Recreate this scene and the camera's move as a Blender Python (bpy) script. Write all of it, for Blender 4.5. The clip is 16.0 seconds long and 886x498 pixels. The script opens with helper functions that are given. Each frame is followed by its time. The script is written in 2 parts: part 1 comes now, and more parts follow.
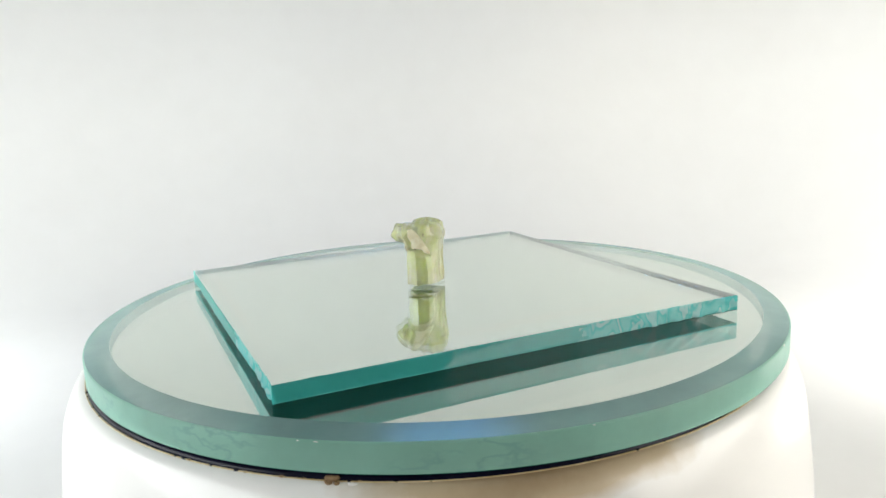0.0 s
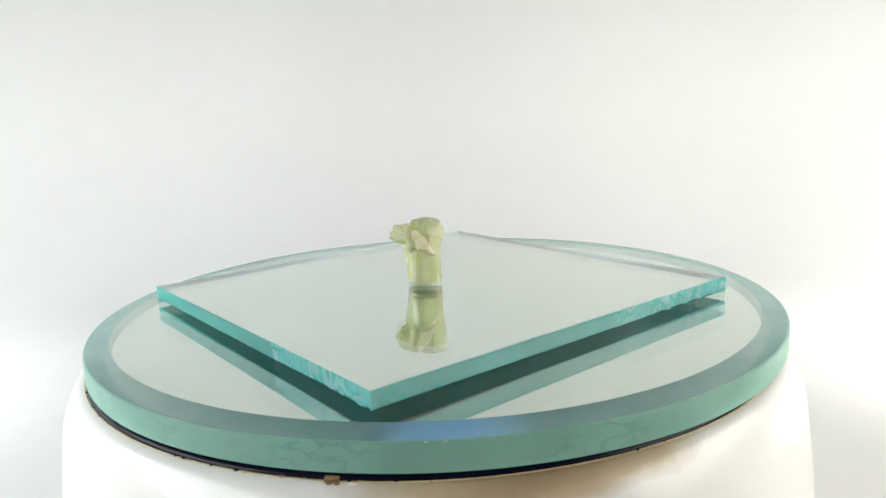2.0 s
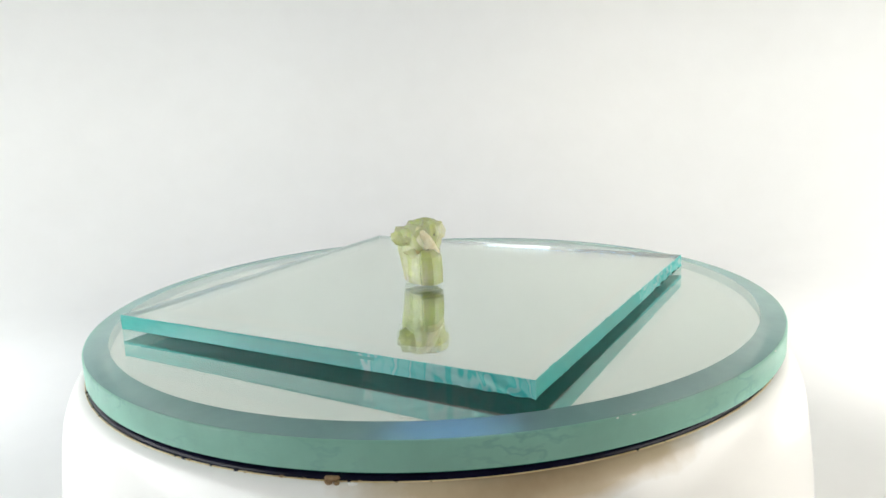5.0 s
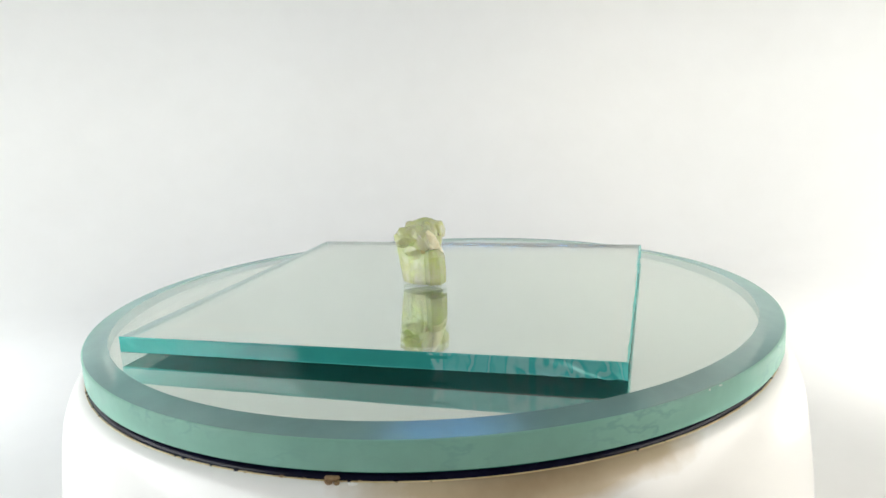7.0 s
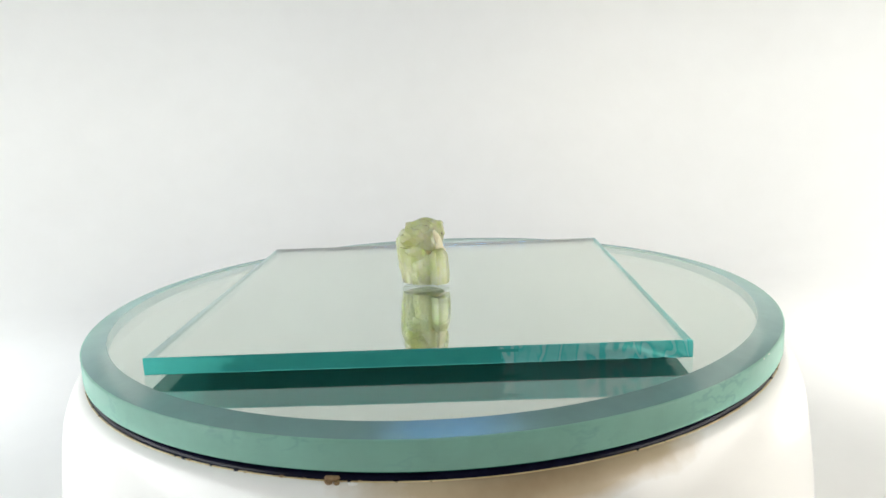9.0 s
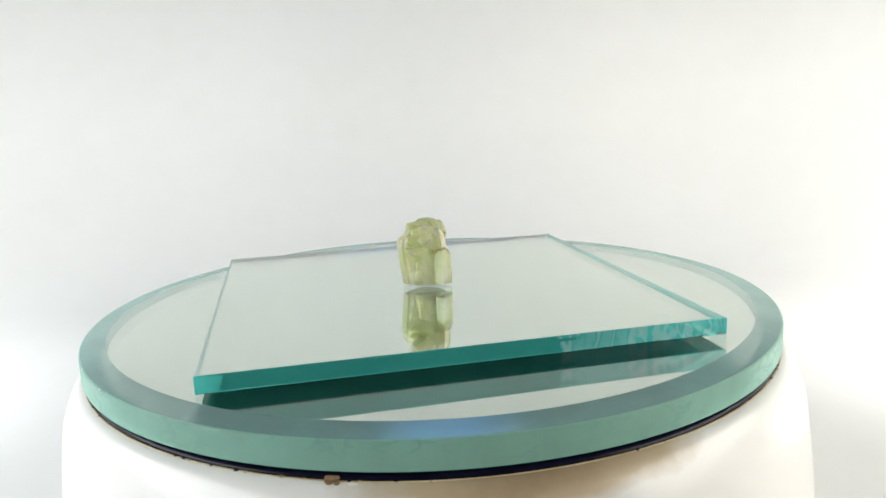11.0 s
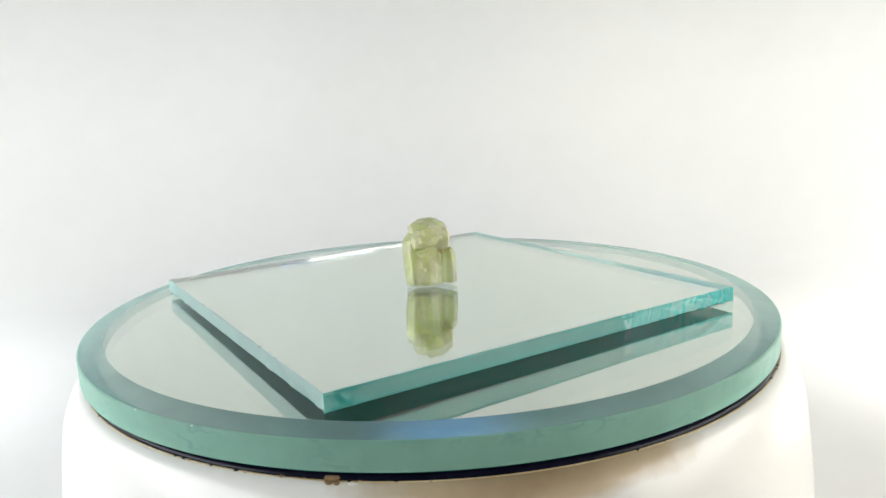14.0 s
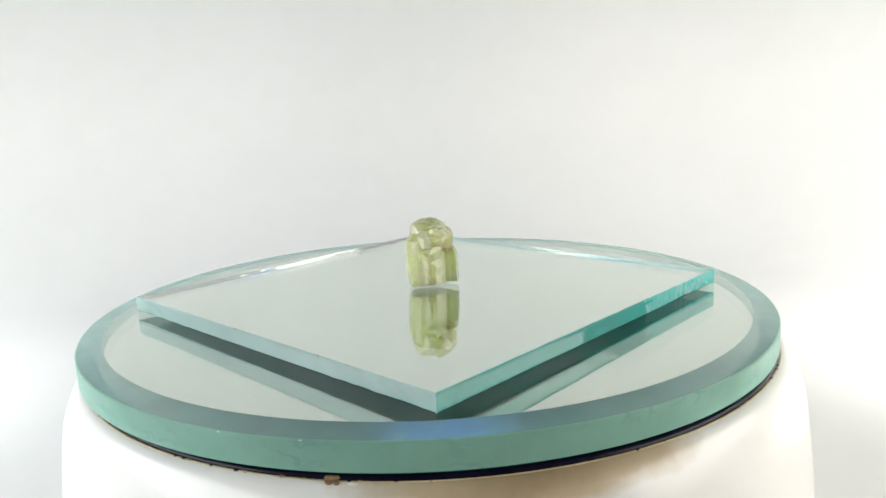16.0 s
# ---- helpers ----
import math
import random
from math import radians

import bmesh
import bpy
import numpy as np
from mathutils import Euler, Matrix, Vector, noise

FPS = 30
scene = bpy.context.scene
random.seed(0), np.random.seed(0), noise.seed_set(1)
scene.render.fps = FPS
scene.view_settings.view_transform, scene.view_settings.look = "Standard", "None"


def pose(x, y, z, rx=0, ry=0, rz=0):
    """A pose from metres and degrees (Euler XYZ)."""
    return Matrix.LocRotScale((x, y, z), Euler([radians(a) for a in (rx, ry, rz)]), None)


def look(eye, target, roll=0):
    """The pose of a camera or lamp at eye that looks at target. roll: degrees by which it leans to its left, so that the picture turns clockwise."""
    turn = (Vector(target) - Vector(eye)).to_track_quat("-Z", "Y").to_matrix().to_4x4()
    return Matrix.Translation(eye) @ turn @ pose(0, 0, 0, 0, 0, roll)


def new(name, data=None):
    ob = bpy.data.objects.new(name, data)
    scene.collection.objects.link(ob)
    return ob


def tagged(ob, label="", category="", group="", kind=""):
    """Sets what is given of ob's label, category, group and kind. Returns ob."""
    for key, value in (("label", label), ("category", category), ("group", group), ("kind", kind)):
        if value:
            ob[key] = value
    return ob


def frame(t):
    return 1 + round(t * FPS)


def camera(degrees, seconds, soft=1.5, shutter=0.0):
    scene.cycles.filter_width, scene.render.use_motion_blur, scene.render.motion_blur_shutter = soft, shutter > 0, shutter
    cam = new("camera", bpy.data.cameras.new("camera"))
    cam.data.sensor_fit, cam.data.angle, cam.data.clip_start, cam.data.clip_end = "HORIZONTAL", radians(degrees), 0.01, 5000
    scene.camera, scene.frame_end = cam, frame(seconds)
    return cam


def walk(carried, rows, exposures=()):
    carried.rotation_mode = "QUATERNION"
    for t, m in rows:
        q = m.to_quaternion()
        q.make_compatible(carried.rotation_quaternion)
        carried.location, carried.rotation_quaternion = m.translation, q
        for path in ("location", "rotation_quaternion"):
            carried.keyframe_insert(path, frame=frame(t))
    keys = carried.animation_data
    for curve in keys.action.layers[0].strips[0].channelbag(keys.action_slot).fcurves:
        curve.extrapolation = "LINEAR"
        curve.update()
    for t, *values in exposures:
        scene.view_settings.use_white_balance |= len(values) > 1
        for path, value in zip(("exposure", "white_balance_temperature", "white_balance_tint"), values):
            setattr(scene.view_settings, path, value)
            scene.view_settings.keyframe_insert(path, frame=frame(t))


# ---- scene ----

# ---------------------------------------------------------------- camera
cam = camera(60.9, 16.0, soft=1.6)
EYE = Vector((0.0, -0.17994, 0.04404))
VIEW = look(EYE, EYE + Vector((0.01753, 0.98062, -0.19514)), -2.54)
walk(cam, [(0.0, VIEW), (16.0, VIEW)], exposures=[(0.0, 0.0), (16.0, 0.0)])

# the table turns about the z axis; z = 0 is the upper face of the square mirror
SPEED = 7.0056          # degrees a second
Z_TILE = -0.00332       # underside of the square mirror
Z_DISC = -0.00337       # flat upper face of the round mirror
Z_RIM = -0.00412        # outer, lower edge of its bevel
Z_BOTTOM = -0.00918     # silvered underside
R_DISC = 0.0796
R_FLAT = 0.0744
DISC_AT = (0.00113, -0.00014)
Z_TABLE = -0.062


# ---------------------------------------------------------------- light
def area_lamp(name, at, target, width, height, power, colour):
    data = bpy.data.lights.new(name, "AREA")
    data.shape, data.size, data.size_y, data.energy, data.color = "RECTANGLE", width, height, power, colour
    if name == "lamp_led":
        data.shape = "ELLIPSE"
    ob = new(name, data)
    ob.matrix_world = look(at, target)
    return ob


world = bpy.data.worlds.new("room_air")
scene.world = world
world.use_nodes = True
world.node_tree.nodes["Background"].inputs[0].default_value = (0.9, 0.95, 1.0, 1)
world.node_tree.nodes["Background"].inputs[1].default_value = 0.05

area_lamp("lamp_left", (-0.300, -0.115, 0.040), (0.0, -0.02, -0.13), 0.29, 0.22, 1.17, (0.94, 0.975, 0.985))
area_lamp("lamp_right", (0.300, -0.115, 0.040), (0.0, -0.02, -0.13), 0.29, 0.22, 1.04, (1.0, 0.96, 0.88))
# Two added lamps, out of view, that brighten the backdrop's sides.
area_lamp("backdrop_fill_left", (-0.255, 0.06, 0.045), (-0.285, 0.27, -0.09), 0.10, 0.18, 0.26, (0.94, 0.98, 1.0))
area_lamp("backdrop_fill_right", (0.245, 0.06, 0.030), (0.265, 0.25, -0.10), 0.10, 0.18, 0.34, (1.0, 0.97, 0.91))
area_lamp("lamp_top", (0.0, -0.03, 0.37), (0.0, -0.03, 0.0), 0.30, 0.22, 0.06, (1.0, 0.97, 0.90))
area_lamp("lamp_led", (0.010, 0.235, 0.29), (0.0, -0.07, 0.0), 0.12, 0.05, 0.125, (0.13, 0.40, 1.0))


# ---------------------------------------------------------------- materials
def material(name):
    m = bpy.data.materials.new(name)
    m.use_nodes = True
    m.node_tree.nodes.clear()
    out = m.node_tree.nodes.new("ShaderNodeOutputMaterial")
    return m, m.node_tree.nodes, m.node_tree.links, out


def noise_node(nodes, links, scale, detail=4.0, rough=0.55, stretch=None, turn=(0, 0, 0)):
    co = nodes.new("ShaderNodeTexCoord")
    n = nodes.new("ShaderNodeTexNoise")
    n.inputs["Scale"].default_value, n.inputs["Detail"].default_value, n.inputs["Roughness"].default_value = scale, detail, rough
    if stretch:
        mp = nodes.new("ShaderNodeMapping")
        mp.inputs["Scale"].default_value = stretch
        mp.inputs["Rotation"].default_value = turn
        links.new(co.outputs["Object"], mp.inputs["Vector"])
        links.new(mp.outputs["Vector"], n.inputs["Vector"])
    else:
        links.new(co.outputs["Object"], n.inputs["Vector"])
    return n


def ramp_node(nodes, links, src, stops):
    r = nodes.new("ShaderNodeValToRGB")
    els = r.color_ramp.elements
    els[1].position, els[1].color = stops[-1][0], (*stops[-1][1], 1)
    els[0].position, els[0].color = stops[0][0], (*stops[0][1], 1)
    for p, c in stops[1:-1]:
        els.new(p).color = (*c, 1)
    links.new(src, r.inputs["Fac"])
    return r


def bump_node(nodes, links, src, strength, distance):
    b = nodes.new("ShaderNodeBump")
    b.inputs["Strength"].default_value, b.inputs["Distance"].default_value = strength, distance
    links.new(src, b.inputs["Height"])
    return b


def painted(name, lo, hi, scale, rough, bump=0.0, coat=0.0, metallic=0.0):
    """A solid surface whose colour drifts between two tones, with fine grain."""
    m, nodes, links, out = material(name)
    p = nodes.new("ShaderNodeBsdfPrincipled")
    big = noise_node(nodes, links, scale)
    fine = noise_node(nodes, links, scale * 14, 6)
    mix = nodes.new("ShaderNodeMix")
    mix.inputs["Factor"].default_value = 0.3
    links.new(big.outputs["Fac"], mix.inputs[2])
    links.new(fine.outputs["Fac"], mix.inputs[3])
    r = ramp_node(nodes, links, mix.outputs[0], [(0.35, lo), (0.65, hi)])
    links.new(r.outputs["Color"], p.inputs["Base Color"])
    p.inputs["Roughness"].default_value = rough
    p.inputs["Coat Weight"].default_value = coat
    p.inputs["Coat Roughness"].default_value = 0.08
    p.inputs["Metallic"].default_value = metallic
    if bump:
        b = bump_node(nodes, links, fine.outputs["Fac"], bump, 0.0002)
        links.new(b.outputs["Normal"], p.inputs["Normal"])
    links.new(p.outputs["BSDF"], out.inputs["Surface"])
    return m


def glass(name, colour, rough=0.0, bump=None, body=None, share=0.0, marks=None, refracted=None):
    """Glass whose colour is that of light gone through it; body and share: a diffuse colour and its part, in place of
    light scattered at the surface and inside; marks: the colour of wavy grinding marks here and there;
    the last argument: dark and light colours of refracted light, put in as curved lines."""
    m, nodes, links, out = material(name)
    g = nodes.new("ShaderNodeBsdfPrincipled")
    g.inputs["Base Color"].default_value = (*colour, 1)
    g.inputs["Transmission Weight"].default_value = 1.0
    g.inputs["Roughness"].default_value = rough
    g.inputs["IOR"].default_value = 1.52
    last = g
    if share:
        d, tr = nodes.new("ShaderNodeBsdfDiffuse"), nodes.new("ShaderNodeBsdfTranslucent")
        tone = noise_node(nodes, links, 90, 4, 0.6)
        tint = ramp_node(nodes, links, tone.outputs["Fac"], [(0.3, tuple(0.86 * c for c in body)), (0.7, body)])
        if refracted:
            lines = noise_node(nodes, links, 260, 1.0, 0.4, (1.0, 1.0, 0.35), (0.8, 0, 0))
            lines.inputs["Distortion"].default_value = 0.9
            tint = ramp_node(nodes, links, lines.outputs["Fac"], [(0.36, body), (0.43, refracted[0]), (0.47, refracted[1]), (0.55, refracted[1]), (0.58, refracted[0]), (0.66, body)])
        if marks:
            wave = noise_node(nodes, links, 170, 3, 0.5, (1, 1, 2.2))
            where = noise_node(nodes, links, 45, 1, 0.4, (1, 1, 1.6))
            line = ramp_node(nodes, links, wave.outputs["Fac"], [(0.42, (0, 0, 0)), (0.49, (1, 1, 1)), (0.55, (0, 0, 0))])
            gate = ramp_node(nodes, links, where.outputs["Fac"], [(0.53, (0, 0, 0)), (0.68, (0.4, 0.4, 0.4))])
            both_of = nodes.new("ShaderNodeMath")
            both_of.operation = "MULTIPLY"
            links.new(line.outputs["Color"], both_of.inputs[0])
            links.new(gate.outputs["Color"], both_of.inputs[1])
            plain, tint = tint, nodes.new("ShaderNodeMixRGB")
            links.new(both_of.outputs[0], tint.inputs["Fac"])
            links.new(plain.outputs["Color"], tint.inputs[1])
            tint.inputs[2].default_value = (*marks, 1)
        links.new(tint.outputs["Color"], d.inputs["Color"])
        links.new(tint.outputs["Color"], tr.inputs["Color"])
        both, mix = nodes.new("ShaderNodeMixShader"), nodes.new("ShaderNodeMixShader")
        both.inputs[0].default_value = 0.4
        links.new(d.outputs["BSDF"], both.inputs[1])
        links.new(tr.outputs["BSDF"], both.inputs[2])
        mix.inputs[0].default_value = share
        links.new(g.outputs["BSDF"], mix.inputs[1])
        links.new(both.outputs["Shader"], mix.inputs[2])
        last = mix
    if bump:
        scale, strength, stretch = bump
        n = noise_node(nodes, links, scale, 5, 0.6, stretch)
        b = bump_node(nodes, links, n.outputs["Fac"], strength, 0.0003)
        links.new(b.outputs["Normal"], g.inputs["Normal"])
    links.new(last.outputs[0], out.inputs["Surface"])
    return m


def silver(name):
    m, nodes, links, out = material(name)
    g = nodes.new("ShaderNodeBsdfGlossy")
    g.inputs["Color"].default_value = (0.845, 0.90, 0.855, 1)
    g.inputs["Roughness"].default_value = 0.0
    links.new(g.outputs["BSDF"], out.inputs["Surface"])
    return m


def crystal_stone(name, lo, mid, hi, trans, striation, cream=0.0):
    """Cloudy gemstone: striated lengthways, broken into small blocks, cream-coloured on some of them."""
    m, nodes, links, out = material(name)
    p = nodes.new("ShaderNodeBsdfPrincipled")
    cloud = noise_node(nodes, links, 260, 5, 0.6)
    streak = noise_node(nodes, links, 520, 4, 0.6, (1.0, 1.0, 0.07))
    mix = nodes.new("ShaderNodeMix")
    mix.inputs["Factor"].default_value = 0.5
    links.new(cloud.outputs["Fac"], mix.inputs[2])
    links.new(streak.outputs["Fac"], mix.inputs[3])
    r = ramp_node(nodes, links, mix.outputs[0], [(0.36, lo), (0.5, mid), (0.64, hi)])
    co, mp = nodes.new("ShaderNodeTexCoord"), nodes.new("ShaderNodeMapping")
    mp.inputs["Scale"].default_value = (1.0, 1.0, 0.6)
    mp.inputs["Rotation"].default_value = (0.12, 0.08, 0.5)
    cells = nodes.new("ShaderNodeTexVoronoi")
    cells.distance = "CHEBYCHEV"
    cells.inputs["Scale"].default_value = 420
    grey = nodes.new("ShaderNodeRGBToBW")
    links.new(co.outputs["Object"], mp.inputs["Vector"])
    links.new(mp.outputs["Vector"], cells.inputs["Vector"])
    links.new(cells.outputs["Color"], grey.inputs[0])
    gate = ramp_node(nodes, links, grey.outputs[0], [(0.55, (0, 0, 0)), (0.72, (cream, cream, cream))])
    tint = nodes.new("ShaderNodeMixRGB")
    links.new(gate.outputs["Color"], tint.inputs["Fac"])
    links.new(r.outputs["Color"], tint.inputs[1])
    tint.inputs[2].default_value = (0.93, 0.88, 0.68, 1)
    links.new(tint.outputs["Color"], p.inputs["Base Color"])
    p.inputs["Roughness"].default_value = 0.10
    p.inputs["IOR"].default_value = 1.6
    p.inputs["Transmission Weight"].default_value = trans
    p.inputs["Subsurface Weight"].default_value = 1.0
    p.inputs["Subsurface Radius"].default_value = (0.9, 1.0, 0.55)
    p.inputs["Subsurface Scale"].default_value = 0.004
    b1 = bump_node(nodes, links, streak.outputs["Fac"], striation, 0.0006)
    b2 = bump_node(nodes, links, cloud.outputs["Fac"], 0.25, 0.0004)
    b3 = bump_node(nodes, links, grey.outputs[0], 0.3 if cream else 0.2, 0.0004)
    links.new(b1.outputs["Normal"], b2.inputs["Normal"])
    links.new(b2.outputs["Normal"], b3.inputs["Normal"])
    links.new(b3.outputs["Normal"], p.inputs["Normal"])
    links.new(p.outputs["BSDF"], out.inputs["Surface"])
    return m


FABRIC = painted("white_fabric", (0.78, 0.78, 0.755), (0.82, 0.82, 0.80), 4, 0.9, 0.05)
WOOD = painted("brown_wood", (0.16, 0.085, 0.04), (0.28, 0.16, 0.08), 12, 0.5)
ROOM = painted("room_bounce_paint", (0.62, 0.62, 0.60), (0.68, 0.68, 0.66), 2, 0.8)
BLACK = painted("near_black", (0.003, 0.003, 0.010), (0.008, 0.008, 0.024), 200, 0.25, 0.1)
BLACK.node_tree.nodes["Principled BSDF"].inputs["Specular IOR Level"].default_value = 0.15
BACK_PAINT = painted("mirror_back_paint", (0.002, 0.110, 0.085), (0.005, 0.145, 0.110), 120, 0.95)


def shaded_plastic():
    """White plastic; brown shade and warm reflection below the rim are painted into its colour."""
    m, nodes, links, out = material("shaded_white_plastic")
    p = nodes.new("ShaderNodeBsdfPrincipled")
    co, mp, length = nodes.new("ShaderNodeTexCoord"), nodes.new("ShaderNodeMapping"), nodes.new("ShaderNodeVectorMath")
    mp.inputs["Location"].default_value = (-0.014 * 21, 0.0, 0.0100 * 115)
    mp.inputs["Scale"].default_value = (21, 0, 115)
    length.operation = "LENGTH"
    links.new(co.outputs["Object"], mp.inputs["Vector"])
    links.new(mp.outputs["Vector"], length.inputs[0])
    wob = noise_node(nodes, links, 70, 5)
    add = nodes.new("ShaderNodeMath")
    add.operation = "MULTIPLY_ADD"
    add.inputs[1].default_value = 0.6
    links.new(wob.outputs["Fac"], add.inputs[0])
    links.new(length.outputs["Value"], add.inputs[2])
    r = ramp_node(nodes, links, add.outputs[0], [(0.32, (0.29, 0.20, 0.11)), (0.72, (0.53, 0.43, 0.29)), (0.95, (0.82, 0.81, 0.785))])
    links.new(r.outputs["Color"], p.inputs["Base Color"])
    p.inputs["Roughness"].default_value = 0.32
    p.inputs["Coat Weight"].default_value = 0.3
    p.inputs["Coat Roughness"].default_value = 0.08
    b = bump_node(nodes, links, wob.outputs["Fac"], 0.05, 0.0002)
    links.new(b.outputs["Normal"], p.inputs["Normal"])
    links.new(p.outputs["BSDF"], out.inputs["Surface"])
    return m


PLASTIC = shaded_plastic()
GRIME = painted("yellow_grime", (0.42, 0.30, 0.12), (0.78, 0.66, 0.40), 60, 0.7)
CHALK = painted("chalk_white", (0.76, 0.74, 0.70), (0.86, 0.85, 0.82), 300, 0.7)
RUST = painted("brown_stain", (0.16, 0.09, 0.04), (0.42, 0.28, 0.15), 220, 0.8, 0.3)
PIT = painted("dark_inclusion", (0.05, 0.04, 0.02), (0.14, 0.11, 0.05), 900, 0.7)
FACE = glass("clear_glass", (0.94, 0.975, 0.955))
# One edge glass in copies per side; scattered teal replaces light lost inside.
EDGE = glass("green_cut_glass", (0.20, 0.84, 0.80), 0.0, (500, 0.06, (1, 1, 0.5)), (0.14, 0.96, 0.88), 0.44)
FRONT = glass("smooth_cut_glass", (0.06, 0.74, 0.68), 0.0, (500, 0.04, (1, 1, 0.5)), (0.12, 0.95, 0.86), 0.40)
# Bright rippled lines of refracted light, painted on as surface colour.
BRIGHT_END = glass("bright_end_glass", (0.50, 0.94, 0.93), 0.0, (900, 0.2, (1, 1, 0.35)), (0.28, 0.98, 0.94), 0.56, None, ((0.12, 0.86, 0.82), (0.46, 1.0, 0.98)))
# Frosted side; light from the left is painted in as extra paleness.
PALE_FROSTED = glass("pale_lit_frosted_glass", (0.60, 0.96, 0.93), 0.05, (900, 0.35, (1, 1, 0.2)), (0.76, 1.0, 0.975), 0.66)
# Far side only; its whiteness puts inner reflection into the colour.
FAR_EDGE = glass("far_edge_glass", (0.60, 0.92, 0.90), 0.0, (900, 0.2, (1, 1, 0.35)), (0.80, 0.97, 0.95), 0.18)
BEVEL = glass("bevel_glass", (0.90, 0.975, 0.96), 0.17, None, (0.56, 0.90, 0.88), 0.38)
DISC_EDGE = glass("ground_green_glass", (0.62, 0.90, 0.80), 0.20, None, (0.52, 0.95, 0.78), 0.60, (0.26, 0.54, 0.54))
SILVER = silver("silvering")


# ---------------------------------------------------------------- builders
def finish(name, bm, mats, smooth=False):
    me = bpy.data.meshes.new(name)
    bmesh.ops.recalc_face_normals(bm, faces=bm.faces[:])
    if smooth is True:
        for f in bm.faces:
            f.smooth = True
    bm.to_mesh(me)
    bm.free()
    for m in (mats if isinstance(mats, (list, tuple)) else [mats]):
        me.materials.append(m)
    return me


def part(name, bm, mats, parent, label="", smooth=False):
    ob = new(name, finish(name, bm, mats, smooth))
    ob.parent = parent
    return tagged(ob, label)


def lathe(profile, n=192, slots=None, cap_first=False, cap_last=False, smooth_skip=()):
    """A body turned about z from (radius, height) pairs; slots: the material of each band."""
    bm = bmesh.new()
    rings = [[bm.verts.new((r * math.cos(2 * math.pi * i / n), r * math.sin(2 * math.pi * i / n), z)) for i in range(n)] for r, z in profile]
    for k in range(len(rings) - 1):
        for i in range(n):
            f = bm.faces.new((rings[k][i], rings[k][(i + 1) % n], rings[k + 1][(i + 1) % n], rings[k + 1][i]))
            f.smooth = k not in smooth_skip
            if slots:
                f.material_index = slots[k]
    if cap_first:
        f = bm.faces.new(rings[0])
        f.material_index = slots[0] if slots else 0
    if cap_last:
        f = bm.faces.new(rings[-1])
        f.material_index = slots[-1] if slots else 0
    return bm


def box(bm, x0, y0, z0, x1, y1, z1):
    v = [bm.verts.new((x, y, z)) for z in (z0, z1) for x, y in ((x0, y0), (x1, y0), (x1, y1), (x0, y1))]
    for q in ((3, 2, 1, 0), (4, 5, 6, 7), (0, 1, 5, 4), (1, 2, 6, 5), (2, 3, 7, 6), (3, 0, 4, 7)):
        bm.faces.new([v[i] for i in q])


def chunk(at, radii, turn, seed, n=26, bm=None, boxy=0.0):
    """A broken faceted piece, in mm: the hull of some scattered points."""
    rng = random.Random(seed)
    m = pose(*at, *turn)
    piece = bmesh.new()
    for _ in range(n):
        d = Vector((rng.gauss(0, 1), rng.gauss(0, 1), rng.gauss(0, 1))).normalized()
        k = rng.uniform(0.92, 1.06) / max(abs(d.x), abs(d.y), abs(d.z)) ** boxy
        piece.verts.new(m @ Vector((d.x * radii[0] * k, d.y * radii[1] * k, d.z * radii[2] * k)))
    out = bmesh.ops.convex_hull(piece, input=piece.verts[:])
    bmesh.ops.delete(piece, geom=[v for v in piece.verts if not v.link_faces], context="VERTS")
    bmesh.ops.scale(piece, vec=(0.001, 0.001, 0.001), verts=piece.verts[:])
    if bm is None:
        return piece
    join(bm, piece)
    return bm


def join(bm, other):
    new_of = {v: bm.verts.new(v.co) for v in other.verts}
    for f in other.faces:
        bm.faces.new([new_of[v] for v in f.verts])
    other.free()


# ---------------------------------------------------------------- the room and the photo tent
# Unseen walls added round the set; their pale paint bounces light onto the front.
def room():
    def slab(name, *b):
        bm = bmesh.new()
        box(bm, *b)
        return tagged(new(name, finish(name, bm, ROOM)), kind="structure")
    slab("floor", -0.9, -0.75, -0.86, 0.9, 0.7, -0.80)
    slab("ceiling", -0.9, -0.75, 0.80, 0.9, 0.7, 0.86)
    slab("wall_west", -0.96, -0.75, -0.80, -0.90, 0.7, 0.80)
    slab("wall_east", 0.90, -0.75, -0.80, 0.96, 0.7, 0.80)
    slab("wall_north", -0.9, 0.70, -0.80, 0.9, 0.76, 0.80)
    slab("bounce_wall_south", -0.9, -0.81, -0.80, 0.9, -0.75, 0.80)


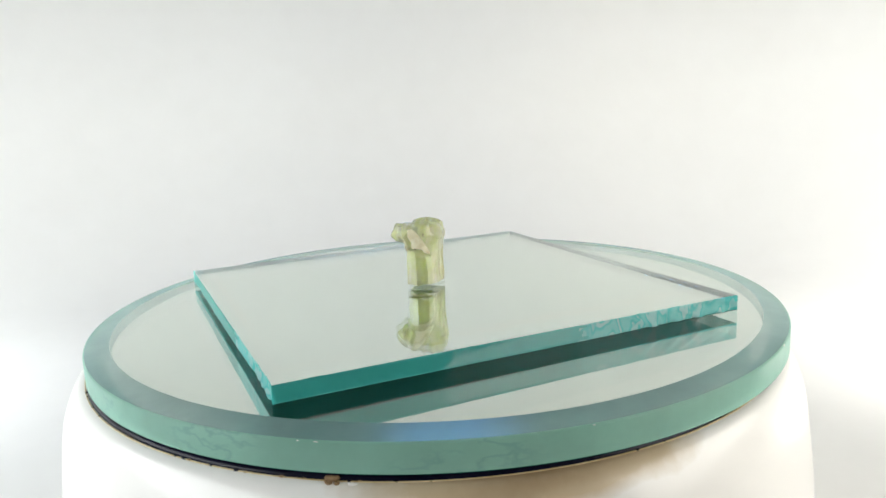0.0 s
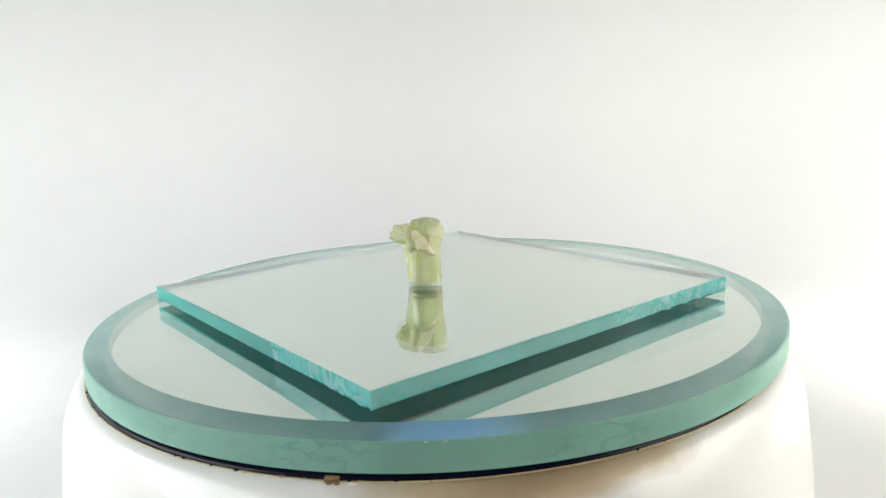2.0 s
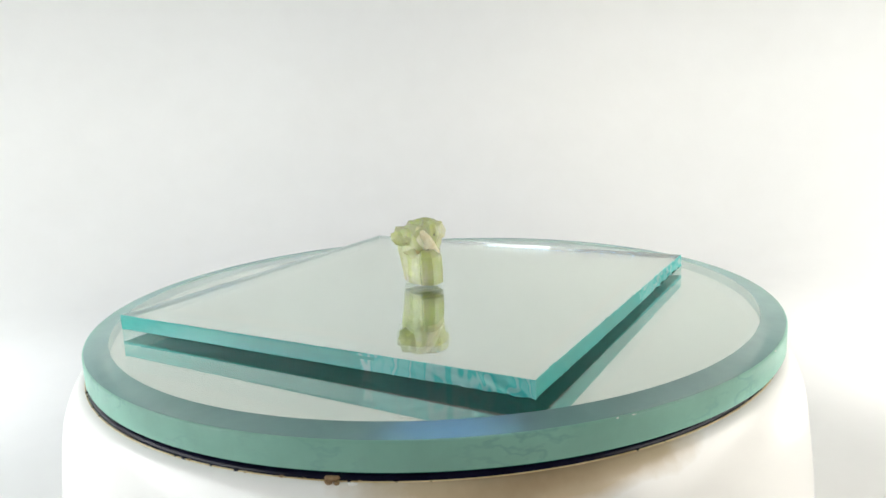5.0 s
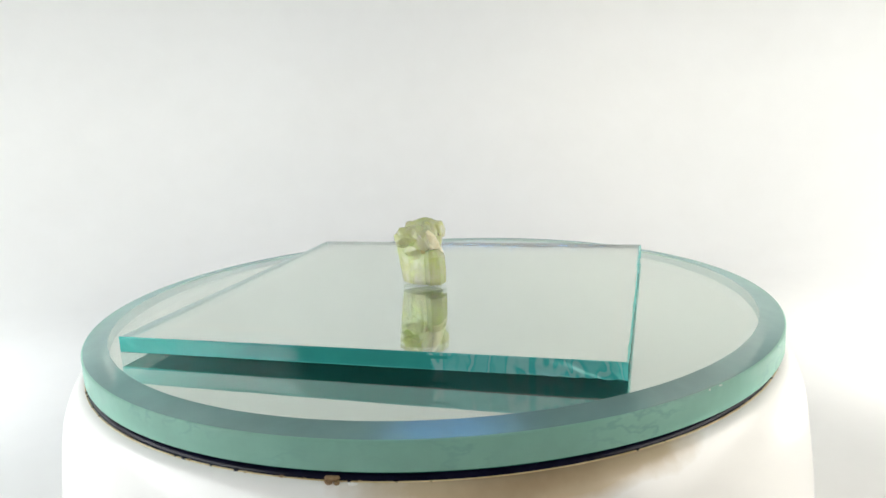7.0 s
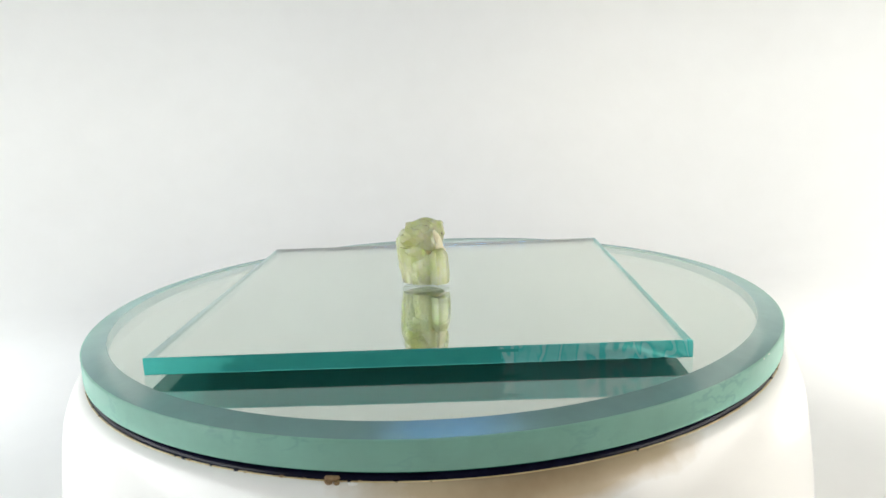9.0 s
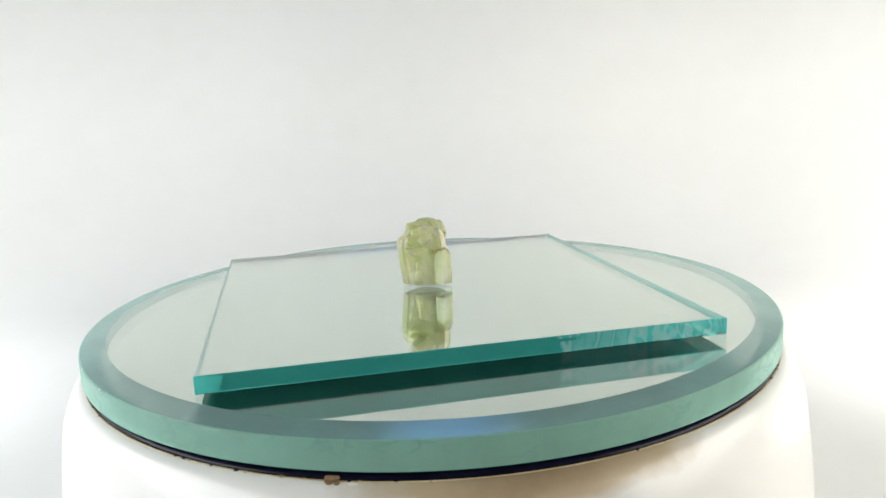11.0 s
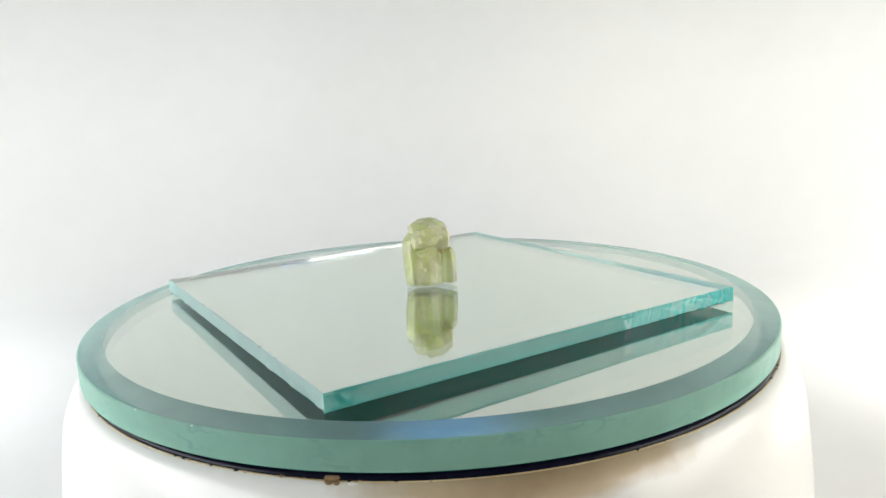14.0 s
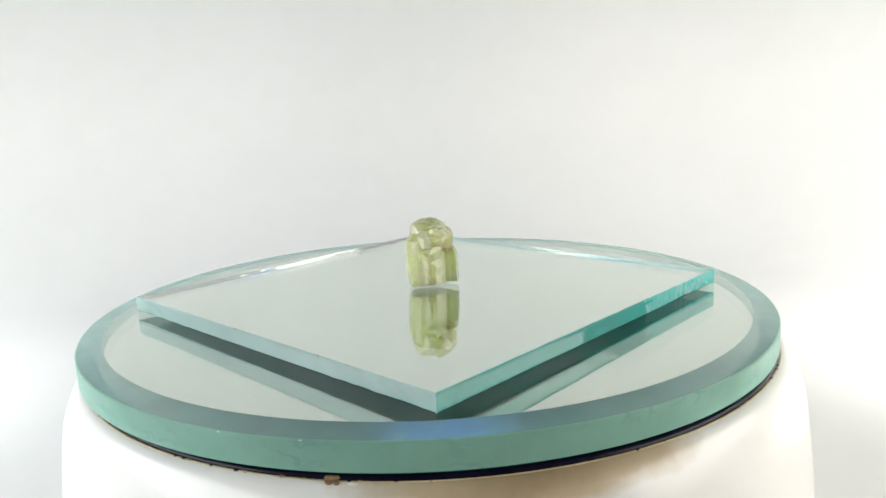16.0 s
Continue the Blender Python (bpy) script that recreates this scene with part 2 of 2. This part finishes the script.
def photo_tent():
    """A white sheet bent round the table on three sides, with a cove at its foot."""
    plan = []
    half, back, r = 0.32, 0.34, 0.20
    plan.append((half, -0.30))
    for i in range(25):
        a = math.radians(90 * i / 24)
        plan.append((half - r + r * math.cos(a), back - r + r * math.sin(a)))
    plan += [(-x, y) for x, y in reversed(plan)]
    bm = bmesh.new()
    rows = []
    cove = 0.10
    levels = [(cove * (1 - math.sin(math.radians(a))), cove * (1 - math.cos(math.radians(a)))) for a in range(0, 91, 9)] + [(0.0, h) for h in (0.16, 0.24, 0.34, 0.47)]
    for inset, h in levels:
        row = []
        for k, (x, y) in enumerate(plan):
            x0, y0 = plan[max(k - 1, 0)]
            x1, y1 = plan[min(k + 1, len(plan) - 1)]
            d = math.hypot(x1 - x0, y1 - y0)
            row.append(bm.verts.new((x - inset * (y1 - y0) / d, y + inset * (x1 - x0) / d, Z_TABLE + h)))
        rows.append(row)
    for a, b in zip(rows, rows[1:]):
        for i in range(len(plan) - 1):
            bm.faces.new((a[i], a[i + 1], b[i + 1], b[i])).smooth = True
    bm.faces.new(rows[0]).smooth = True
    me = finish("backdrop", bm, FABRIC)
    ob = tagged(new("backdrop", me), "white seamless photo backdrop curved round the turntable", kind="structure")
    mod = ob.modifiers.new("thickness", "SOLIDIFY")
    mod.thickness, mod.offset = 0.001, 1
    # Unseen desk, added so brown light bounces onto the base.
    bm = bmesh.new()
    box(bm, -0.7, -0.55, Z_TABLE - 0.05, 0.7, 0.55, Z_TABLE - 0.004)
    tagged(new("desk", finish("desk", bm, WOOD)), "unseen brown desk under the white sheet, added for warm bounce light", "desk", kind="structure")


# ---------------------------------------------------------------- the turntable base
def turntable_base():
    base = tagged(new("turntable_base"), "white glossy plastic turntable base with rounded shoulder", "turntable")
    prof = [(0.0740, -0.0125), (0.0768, -0.0118), (0.0776, -0.0108), (0.0780, -0.0105), (0.0786, -0.0105), (0.0797, -0.0108), (0.0807, -0.0116),
            (0.0817, -0.0131), (0.0825, -0.0148), (0.0832, -0.0166), (0.0838, -0.0185), (0.0844, -0.0220), (0.0852, -0.0280), (0.0862, -0.0370),
            (0.0868, Z_TABLE + 0.003), (0.0860, Z_TABLE)]
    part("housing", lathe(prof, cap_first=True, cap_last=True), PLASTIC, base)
    # black ring that fills the gap between mirror and housing
    ring = [(0.0735, -0.0122), (0.0780, -0.0112), (0.0785, -0.0107), (0.0784, -0.0101), (0.0780, -0.0098), (0.0773, -0.0096), (0.0740, -0.00952)]
    part("black_ring", lathe(ring, cap_first=True, cap_last=True), BLACK, base, "black ring under the round mirror")
    dirt = [(0.0787 + 0.00012 * math.cos(math.radians(a)), -0.01050 + 0.00012 * math.sin(math.radians(a))) for a in range(0, 361, 45)]
    part("rim_dirt", lathe(dirt), GRIME, base, "thin yellowed line of dirt along the rim")
    rng = random.Random(11)
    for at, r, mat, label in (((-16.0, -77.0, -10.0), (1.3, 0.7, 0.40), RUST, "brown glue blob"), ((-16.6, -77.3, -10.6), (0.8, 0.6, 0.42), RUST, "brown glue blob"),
                              ((-15.4, -77.6, -10.85), (0.7, 0.5, 0.5), RUST, "brown glue blob"), ((-12.9, -78.0, -10.65), (0.9, 0.5, 0.28), CHALK, "white paint crumb")):
        part("glue_blob", chunk(at, r, (0, 0, -10), rng.randrange(99), 20), mat, base, label)
    for k in range(70):
        a = math.radians(rng.uniform(205, 330) if k % 3 else rng.uniform(225, 262))
        rr = rng.uniform(0.10, 0.34)
        part("crumb", chunk((78.6 * math.cos(a), 78.6 * math.sin(a), -10.5), (rr * rng.uniform(1, 2.5), rr, rr * 0.8), (0, 0, math.degrees(a) + 90), k, 12), BLACK if k % 3 else RUST, base)
    return base


# ---------------------------------------------------------------- the round mirror
def round_mirror():
    thing = tagged(new("round_mirror"), "round mirror of thick greenish glass with a sloped rim", "mirror")
    e = 0.0003
    prof = [(0.0002, Z_DISC), (R_FLAT, Z_DISC), (R_DISC - e, Z_RIM + 0.00006), (R_DISC - 0.3 * e, Z_RIM - 0.3 * e), (R_DISC, Z_RIM - e),
            (R_DISC, Z_BOTTOM + e), (R_DISC - 0.3 * e, Z_BOTTOM + 0.3 * e), (R_DISC - e, Z_BOTTOM), (0.0002, Z_BOTTOM)]
    bm = lathe(prof, 256, [0, 1, 2, 2, 2, 2, 2, 3], True, True, (0, 1, 7))
    part("glass", bm, [FACE, BEVEL, DISC_EDGE, SILVER], thing)
    prof = [(R_DISC - 0.0006, Z_BOTTOM - 0.00004), (R_DISC - 0.0006, Z_BOTTOM - 0.0003)]
    part("back_coat", lathe(prof, 128, None, True, True), BACK_PAINT, thing, "dark painted mirror back")
    rng = random.Random(31)
    for k in range(8):
        a, rr = rng.uniform(0, 2 * math.pi), rng.uniform(58, 72)
        part("dust_speck", chunk((rr * math.cos(a), rr * math.sin(a), Z_DISC * 1000 + 0.06), (rng.uniform(0.1, 0.25), 0.1, 0.08), (0, 0, rng.uniform(0, 180)), k, 10), PIT, thing)
    for k in range(12):
        a = rng.uniform(0, 2 * math.pi)
        part("rim_nick", chunk(((R_DISC * 1000 - 0.05) * math.cos(a), (R_DISC * 1000 - 0.05) * math.sin(a), Z_RIM * 1000 - 0.12), (rng.uniform(0.2, 0.5), 0.12, 0.12), (0, 0, math.degrees(a) + 90), 50 + k, 14), CHALK, thing, "small pale nick")
    return thing


# ---------------------------------------------------------------- the square mirror
CORNERS = [(-0.05001, -0.04881), (0.05046, -0.04870), (0.05107, 0.05082), (-0.05012, 0.05089)]


# how badly each edge broke at its two ends when cut; the last side's ripples copy refracted light
ROUGH_ENDS = [(0.15, 0.9), (0.7, 0.7), (0.30, 0.35), (0.12, 0.5)]


def square_mirror():
    thing = tagged(new("square_mirror"), "square cut mirror tile with chipped green glass edges", "mirror")
    per = 320
    depths = [0.0, -0.00012, -0.0006, -0.0012, -0.0018, -0.0024, -0.0030, Z_TILE + 0.00010, Z_TILE]
    bm = bmesh.new()
    rng = random.Random(4)
    chips = [(rng.randrange(4), rng.random(), rng.uniform(0.0004, 0.0012), rng.uniform(0.00006, 0.0002)) for _ in range(28)]
    rows = [[] for _ in depths]
    mid = Vector((0.0004, 0.001))
    for s in range(4):
        a, b = Vector(CORNERS[s]), Vector(CORNERS[(s + 1) % 4])
        along = (b - a).normalized()
        inward = Vector((-along.y, along.x))
        length = (b - a).length
        for i in range(per):
            u = i / per
            p = a + (b - a) * u
            ends = min(1.0, min(u, 1 - u) * 60)
            near = max(0.0, 1 - u / 0.40) * ROUGH_ENDS[s][0] + max(0.0, 1 - (1 - u) / 0.42) * ROUGH_ENDS[s][1]
            for k, z in enumerate(depths):
                d = 0.00012 if k in (0, len(depths) - 1) else 0.0
                w = u * length * 1000
                ridge = 1 - abs(noise.noise((w * 0.33 + z * 700, s * 7.3, z * 260)) * 2.2)
                rip = (ridge * 0.00060 + noise.noise((w * 1.3 + z * 1500, s * 5.0, z * 900)) * 0.00007) * min(1.0, near * 2.2) * min(1.0, k / 3)
                rip += noise.noise((w * 0.15, s * 3.1 + 40, z * 250)) * 0.00010 + 0.0001
                for cs, cu, cr, cd in chips:
                    if cs == s and k < 3:
                        g = abs(u - cu) * length / cr
                        if g < 1:
                            d += cd * (1 - g * g) * (1.0, 0.75, 0.3)[k]
                q = p + inward * (max(-0.0001, rip * ends) + d)
                rows[k].append(bm.verts.new((q.x, q.y, z)))
    n = 4 * per
    for k in range(len(rows) - 1):
        for i in range(n):
            f = bm.faces.new((rows[k][i], rows[k + 1][i], rows[k + 1][(i + 1) % n], rows[k][(i + 1) % n]))
            side, u = i // per, (i % per) / per
            edge_of = 0.04 * noise.noise((k * 0.7, side * 9.0, 3.0))
            # ends of two sides that carry the painted refraction
            refracted_end = side == 0 and u > 0.60 + edge_of or side == 3 and u > 0.66 + edge_of
            f.material_index, f.smooth = (3 if refracted_end else (1, 5, 4, 6)[side]), True
    bm.faces.new(rows[0])
    bm.faces.new(rows[-1]).material_index = 2
    for i in range(0, n, per):
        for k in range(len(rows) - 1):
            e = bm.edges.get((rows[k][i], rows[k + 1][i]))
            e.smooth = False
    part("glass", bm, [FACE, EDGE, SILVER, BRIGHT_END, PALE_FROSTED, FAR_EDGE, FRONT], thing)
    bm = bmesh.new()
    lo = [bm.verts.new((mid.x + (x - mid.x) * 0.994, mid.y + (y - mid.y) * 0.994, Z_TILE - 0.00001)) for x, y in CORNERS]
    hi = [bm.verts.new((v.co.x, v.co.y, Z_TILE - 0.00004)) for v in lo]
    bm.faces.new(lo)
    bm.faces.new(hi)
    for i in range(4):
        bm.faces.new((lo[i], lo[(i + 1) % 4], hi[(i + 1) % 4], hi[i]))
    part("back_coat", bm, BACK_PAINT, thing, "dark painted mirror back")
    a, b = Vector(CORNERS[2]), Vector(CORNERS[3])
    for k, u in enumerate((0.33, 0.44, 0.47, 0.62, 0.71, 0.79, 0.88)):
        p = a.lerp(b, u) * 1000
        part("edge_chip", chunk((p.x, p.y - 0.15, 0.0), (0.22 + 0.2 * (k % 3 == 1), 0.2, 0.18), (0, 0, 0), 60 + k, 12), PIT, thing, "small dark chip")
    rng = random.Random(23)
    for k in range(9):
        x, y = rng.uniform(-44, 44), rng.uniform(-44, 44)
        part("dust_speck", chunk((x, y, 0.06), (rng.uniform(0.08, 0.2), 0.09, 0.07), (0, 0, rng.uniform(0, 180)), k, 10), PIT, thing)
    return thing


# ---------------------------------------------------------------- the crystal
CRYSTAL = crystal_stone("pale_green_crystal", (0.71, 0.76, 0.34), (0.84, 0.865, 0.50), (0.95, 0.945, 0.71), 0.45, 0.4, 0.2)
CLEAR = crystal_stone("clear_green_crystal", (0.68, 0.78, 0.34), (0.81, 0.88, 0.48), (0.94, 0.96, 0.72), 0.55, 0.5)
OCHRE = painted("ochre_brown", (0.30, 0.24, 0.09), (0.58, 0.48, 0.22), 900, 0.8, 0.5)
CRUST = painted("cream_vein", (0.76, 0.68, 0.42), (0.94, 0.91, 0.70), 700, 0.6, 0.6)


def outline(points, n):
    """n places at even steps round a polygon."""
    pts = [Vector(p) for p in points]
    lens = [(pts[(i + 1) % len(pts)] - p).length for i, p in enumerate(pts)]
    total, out = sum(lens), []
    for k in range(n):
        d, i = total * k / n, 0
        while d > lens[i]:
            d -= lens[i]
            i += 1
        out.append(pts[i].lerp(pts[(i + 1) % len(pts)], d / lens[i]))
    return out


def lift(x, y):
    """How far the broken foot of the crystal stands off the mirror, in mm; it rests on its middle."""
    return max(0.0, 0.55 * min(1.0, math.hypot(x + 1.2, y - 0.6) / 3.6) + 0.35 * noise.noise((x * 0.5, y * 0.5, 2.0)) - 0.05)


def prism(points, levels, seed, rough=0.35, stria=0.25, dome=0.6, n=72, smooth=True):
    """A natural crystal: a polygon in mm carried up through levels (height, scale, shift x, shift y), striated and broken."""
    ring = outline(points, n)
    c = sum(ring, Vector((0, 0))) / n
    bm = bmesh.new()
    zs = []
    for (h0, *a), (h1, *b) in zip(levels, levels[1:]):
        steps = max(2, int((h1 - h0) / 0.35))
        for i in range(steps):
            t = i / steps
            zs.append((h0 + (h1 - h0) * t, [p + (q - p) * t for p, q in zip(a, b)]))
    zs.append((levels[-1][0], list(levels[-1][1:])))
    rows = []
    for z, (s, dx, dy) in zs:
        row = []
        for p in ring:
            d = p - c
            a = math.atan2(d.y, d.x)
            out = d.normalized()
            k = stria * noise.noise((math.cos(a) * 6 + seed, math.sin(a) * 6, z * 0.06))
            k += rough * noise.noise((p.x * 0.55 + seed, p.y * 0.55, z * 0.5))
            k += 0.4 * rough * noise.noise((p.x * 1.6, p.y * 1.6 + seed, z * 1.5))
            q = c + d * s + out * k * (0.3 if z < 0.5 else 1.0) + Vector((dx, dy))
            row.append(bm.verts.new((q.x / 1000, q.y / 1000, max(0.02, z + (0.25 * noise.noise((p.x * 0.8, p.y * 0.8, seed + 5)) if z > 0.9 else lift(p.x, p.y))) / 1000)))
        rows.append(row)
    top_z, (s, dx, dy) = zs[-1]
    for j in range(1, 5):
        f = 1 - j / 5
        row = []
        for p in ring:
            q = c + (p - c) * s * f + Vector((dx, dy))
            h = top_z + dome * (1 - f * f) + 0.5 * noise.noise((q.x * 0.9, q.y * 0.9, seed + 9))
            row.append(bm.verts.new((q.x / 1000, q.y / 1000, h / 1000)))
        rows.append(row)
    for r0, r1 in zip(rows, rows[1:]):
        for i in range(n):
            bm.faces.new((r0[i], r0[(i + 1) % n], r1[(i + 1) % n], r1[i]))
    bm.faces.new(rows[0])
    bm.faces.new(rows[-1])
    for f in bm.faces:
        f.smooth = smooth
    return bm


def grown(ob, voxel, rounds, keep):
    """One closed, chiselled skin over pieces that have grown into each other."""
    mod = ob.modifiers.new("skin", "REMESH")
    mod.mode, mod.voxel_size, mod.use_smooth_shade = "VOXEL", voxel, False
    soft = ob.modifiers.new("worn", "SMOOTH")
    soft.factor, soft.iterations = 0.5, rounds
    facets = ob.modifiers.new("facets", "DECIMATE")
    facets.ratio = keep
    return ob


def crystal():
    thing = tagged(new("crystal"), "pale yellow-green rough crystal with cream vein, standing on the mirror", "crystal")
    main = [(-4.4, -2.4), (-1.2, -3.9), (1.4, -2.6), (2.9, 0.5), (3.5, 3.0), (1.8, 4.6), (-2.0, 5.2), (-4.6, 4.0), (-5.2, 1.0)]
    bm = prism(main, [(0.02, 1.0, 0, 0), (5, 0.97, -0.1, 0), (9.0, 0.97, 0.1, -0.1), (12.5, 1.0, 0.5, -0.5), (14.8, 0.84, 0.5, -0.4), (15.5, 0.6, 0.3, -0.3)], 1.0)
    rear = [(-4.6, 2.5), (-1.0, 2.6), (1.6, 4.4), (-0.6, 6.2), (-3.4, 6.4), (-4.8, 4.9)]
    join(bm, prism(rear, [(0.02, 0.92, 0, -0.1), (4, 1.02, -0.1, 0.2), (9.0, 1.12, -0.5, 0.5), (11.5, 1.05, -0.5, 0.3), (12.8, 0.7, -0.3, -0.2)], 5.0, 0.25, 0.2, 0.5, 56))
    chunk((0.7, -0.9, 12.9), (2.7, 2.4, 2.5), (4, 0, 10), 5, 60, bm, 0.7)
    chunk((-1.8, 2.2, 13.3), (2.6, 2.9, 2.1), (0, 6, 8), 9, 60, bm, 0.7)
    chunk((-4.3, 1.9, 8.4), (1.3, 3.2, 3.4), (0, -8, 0), 12, 24, bm, 0.4)
    side = [(-5.7, -4.4), (-3.6, -5.9), (-0.8, -5.4), (0.6, -4.4), (-0.4, -2.2), (-4.8, -2.0)]
    part("side_prism", prism(side, [(0.55, 1.0, 0, 0), (3.5, 1.0, 0, 0), (7.6, 0.96, -0.1, 0.1), (9.0, 0.72, -0.5, 0.3)], 3.0, 0.12, 0.15, 0.4, 12, False), CLEAR, thing, "clear glassy side prism")
    # the overhanging head has grown out of the main prism
    chunk((-6.1, 1.2, 12.5), (2.6, 2.1, 2.1), (0, 14, 8), 21, 60, bm, 0.7)
    chunk((-5.4, 3.2, 11.8), (2.4, 1.9, 2.4), (0, 8, 4), 24, 60, bm, 0.7)
    chunk((-4.4, -0.4, 13.0), (2.5, 2.2, 2.2), (0, 10, 8), 22, 50, bm, 0.6)
    chunk((-7.5, 1.8, 12.0), (1.8, 2.2, 1.6), (0, 30, 5), 25, 40, bm, 0.4)
    chunk((-4.3, 1.6, 10.2), (1.5, 2.8, 3.0), (0, 20, 0), 23, 40, bm, 0.5)
    chunk((-3.6, -1.5, 11.6), (3.0, 2.3, 2.9), (0, -18, 6), 26, 50, bm, 0.6)
    chunk((-5.6, 0.4, 12.3), (2.6, 2.4, 2.2), (0, 12, 0), 27, 50, bm, 0.6)
    grown(part("main_prism", bm, CRYSTAL, thing, "translucent striated prism with an overhanging head"), 0.00014, 3, 0.016)
    bm = chunk((-2.7, -3.5, 10.6), (1.45, 0.9, 3.9), (0, -33, 0), 31, 60, None, 0.3)
    chunk((-1.2, -3.9, 8.3), (1.2, 0.9, 1.6), (0, -22, 0), 32, 30, bm)
    chunk((-4.2, -2.6, 12.8), (1.5, 1.2, 1.2), (0, -30, 0), 33, 30, bm)
    chunk((-3.3, -3.1, 10.0), (1.3, 1.0, 1.2), (0, 0, 20), 34, 30, bm, 0.4)
    grown(part("vein", bm, CRUST, thing, "cream pinkish mineral vein"), 0.00012, 1, 0.05)
    bm = chunk((-5.0, -2.1, 9.0), (0.6, 0.7, 1.2), (0, 0, 10), 36, 24)
    chunk((-4.9, -2.9, 9.7), (0.6, 0.8, 0.6), (0, 20, 0), 37, 20, bm)
    part("crevice_patch", bm, OCHRE, thing, "olive-brown patch in a crevice")
    for k, (at, r) in enumerate((((-1.4, -4.1, 12.6), 0.24), ((-1.4, -4.7, 7.3), 0.24), ((-3.5, -4.2, 9.1), 0.26), ((-4.2, -3.6, 10.1), 0.22), ((-3.7, -3.9, 8.3), 0.20))):
        part("inclusion", chunk(at, (r, r, r * 1.8), (0, 0, 0), 40 + k, 14), PIT, thing, "dark pit")
    return thing


# ---------------------------------------------------------------- build
room()
photo_tent()
BASE = turntable_base()
DISC = round_mirror()
TILE = square_mirror()
STONE = crystal()


# degrees by which the motor runs ahead of its mean, second by second
SLIP = (0.0, -0.05, -0.15, -0.10, 0.05, 0.30, 0.48, 0.50, 0.58, 0.72, 0.50, 0.15, -0.20, -0.28, -0.25, 0.0, -0.10)


def motions():
    def rows(offset, start):
        out = []
        for i in range(17):
            m = pose(0, 0, 0, 0, 0, start + SPEED * i + SLIP[i]) @ pose(offset[0], offset[1], 0)
            out.append((float(i), m))
        return out
    walk(DISC, rows(DISC_AT, 23.315))
    walk(TILE, rows((0.0, 0.0), 23.315))
    walk(STONE, rows((0.0, 0.0), 0.0))


motions()
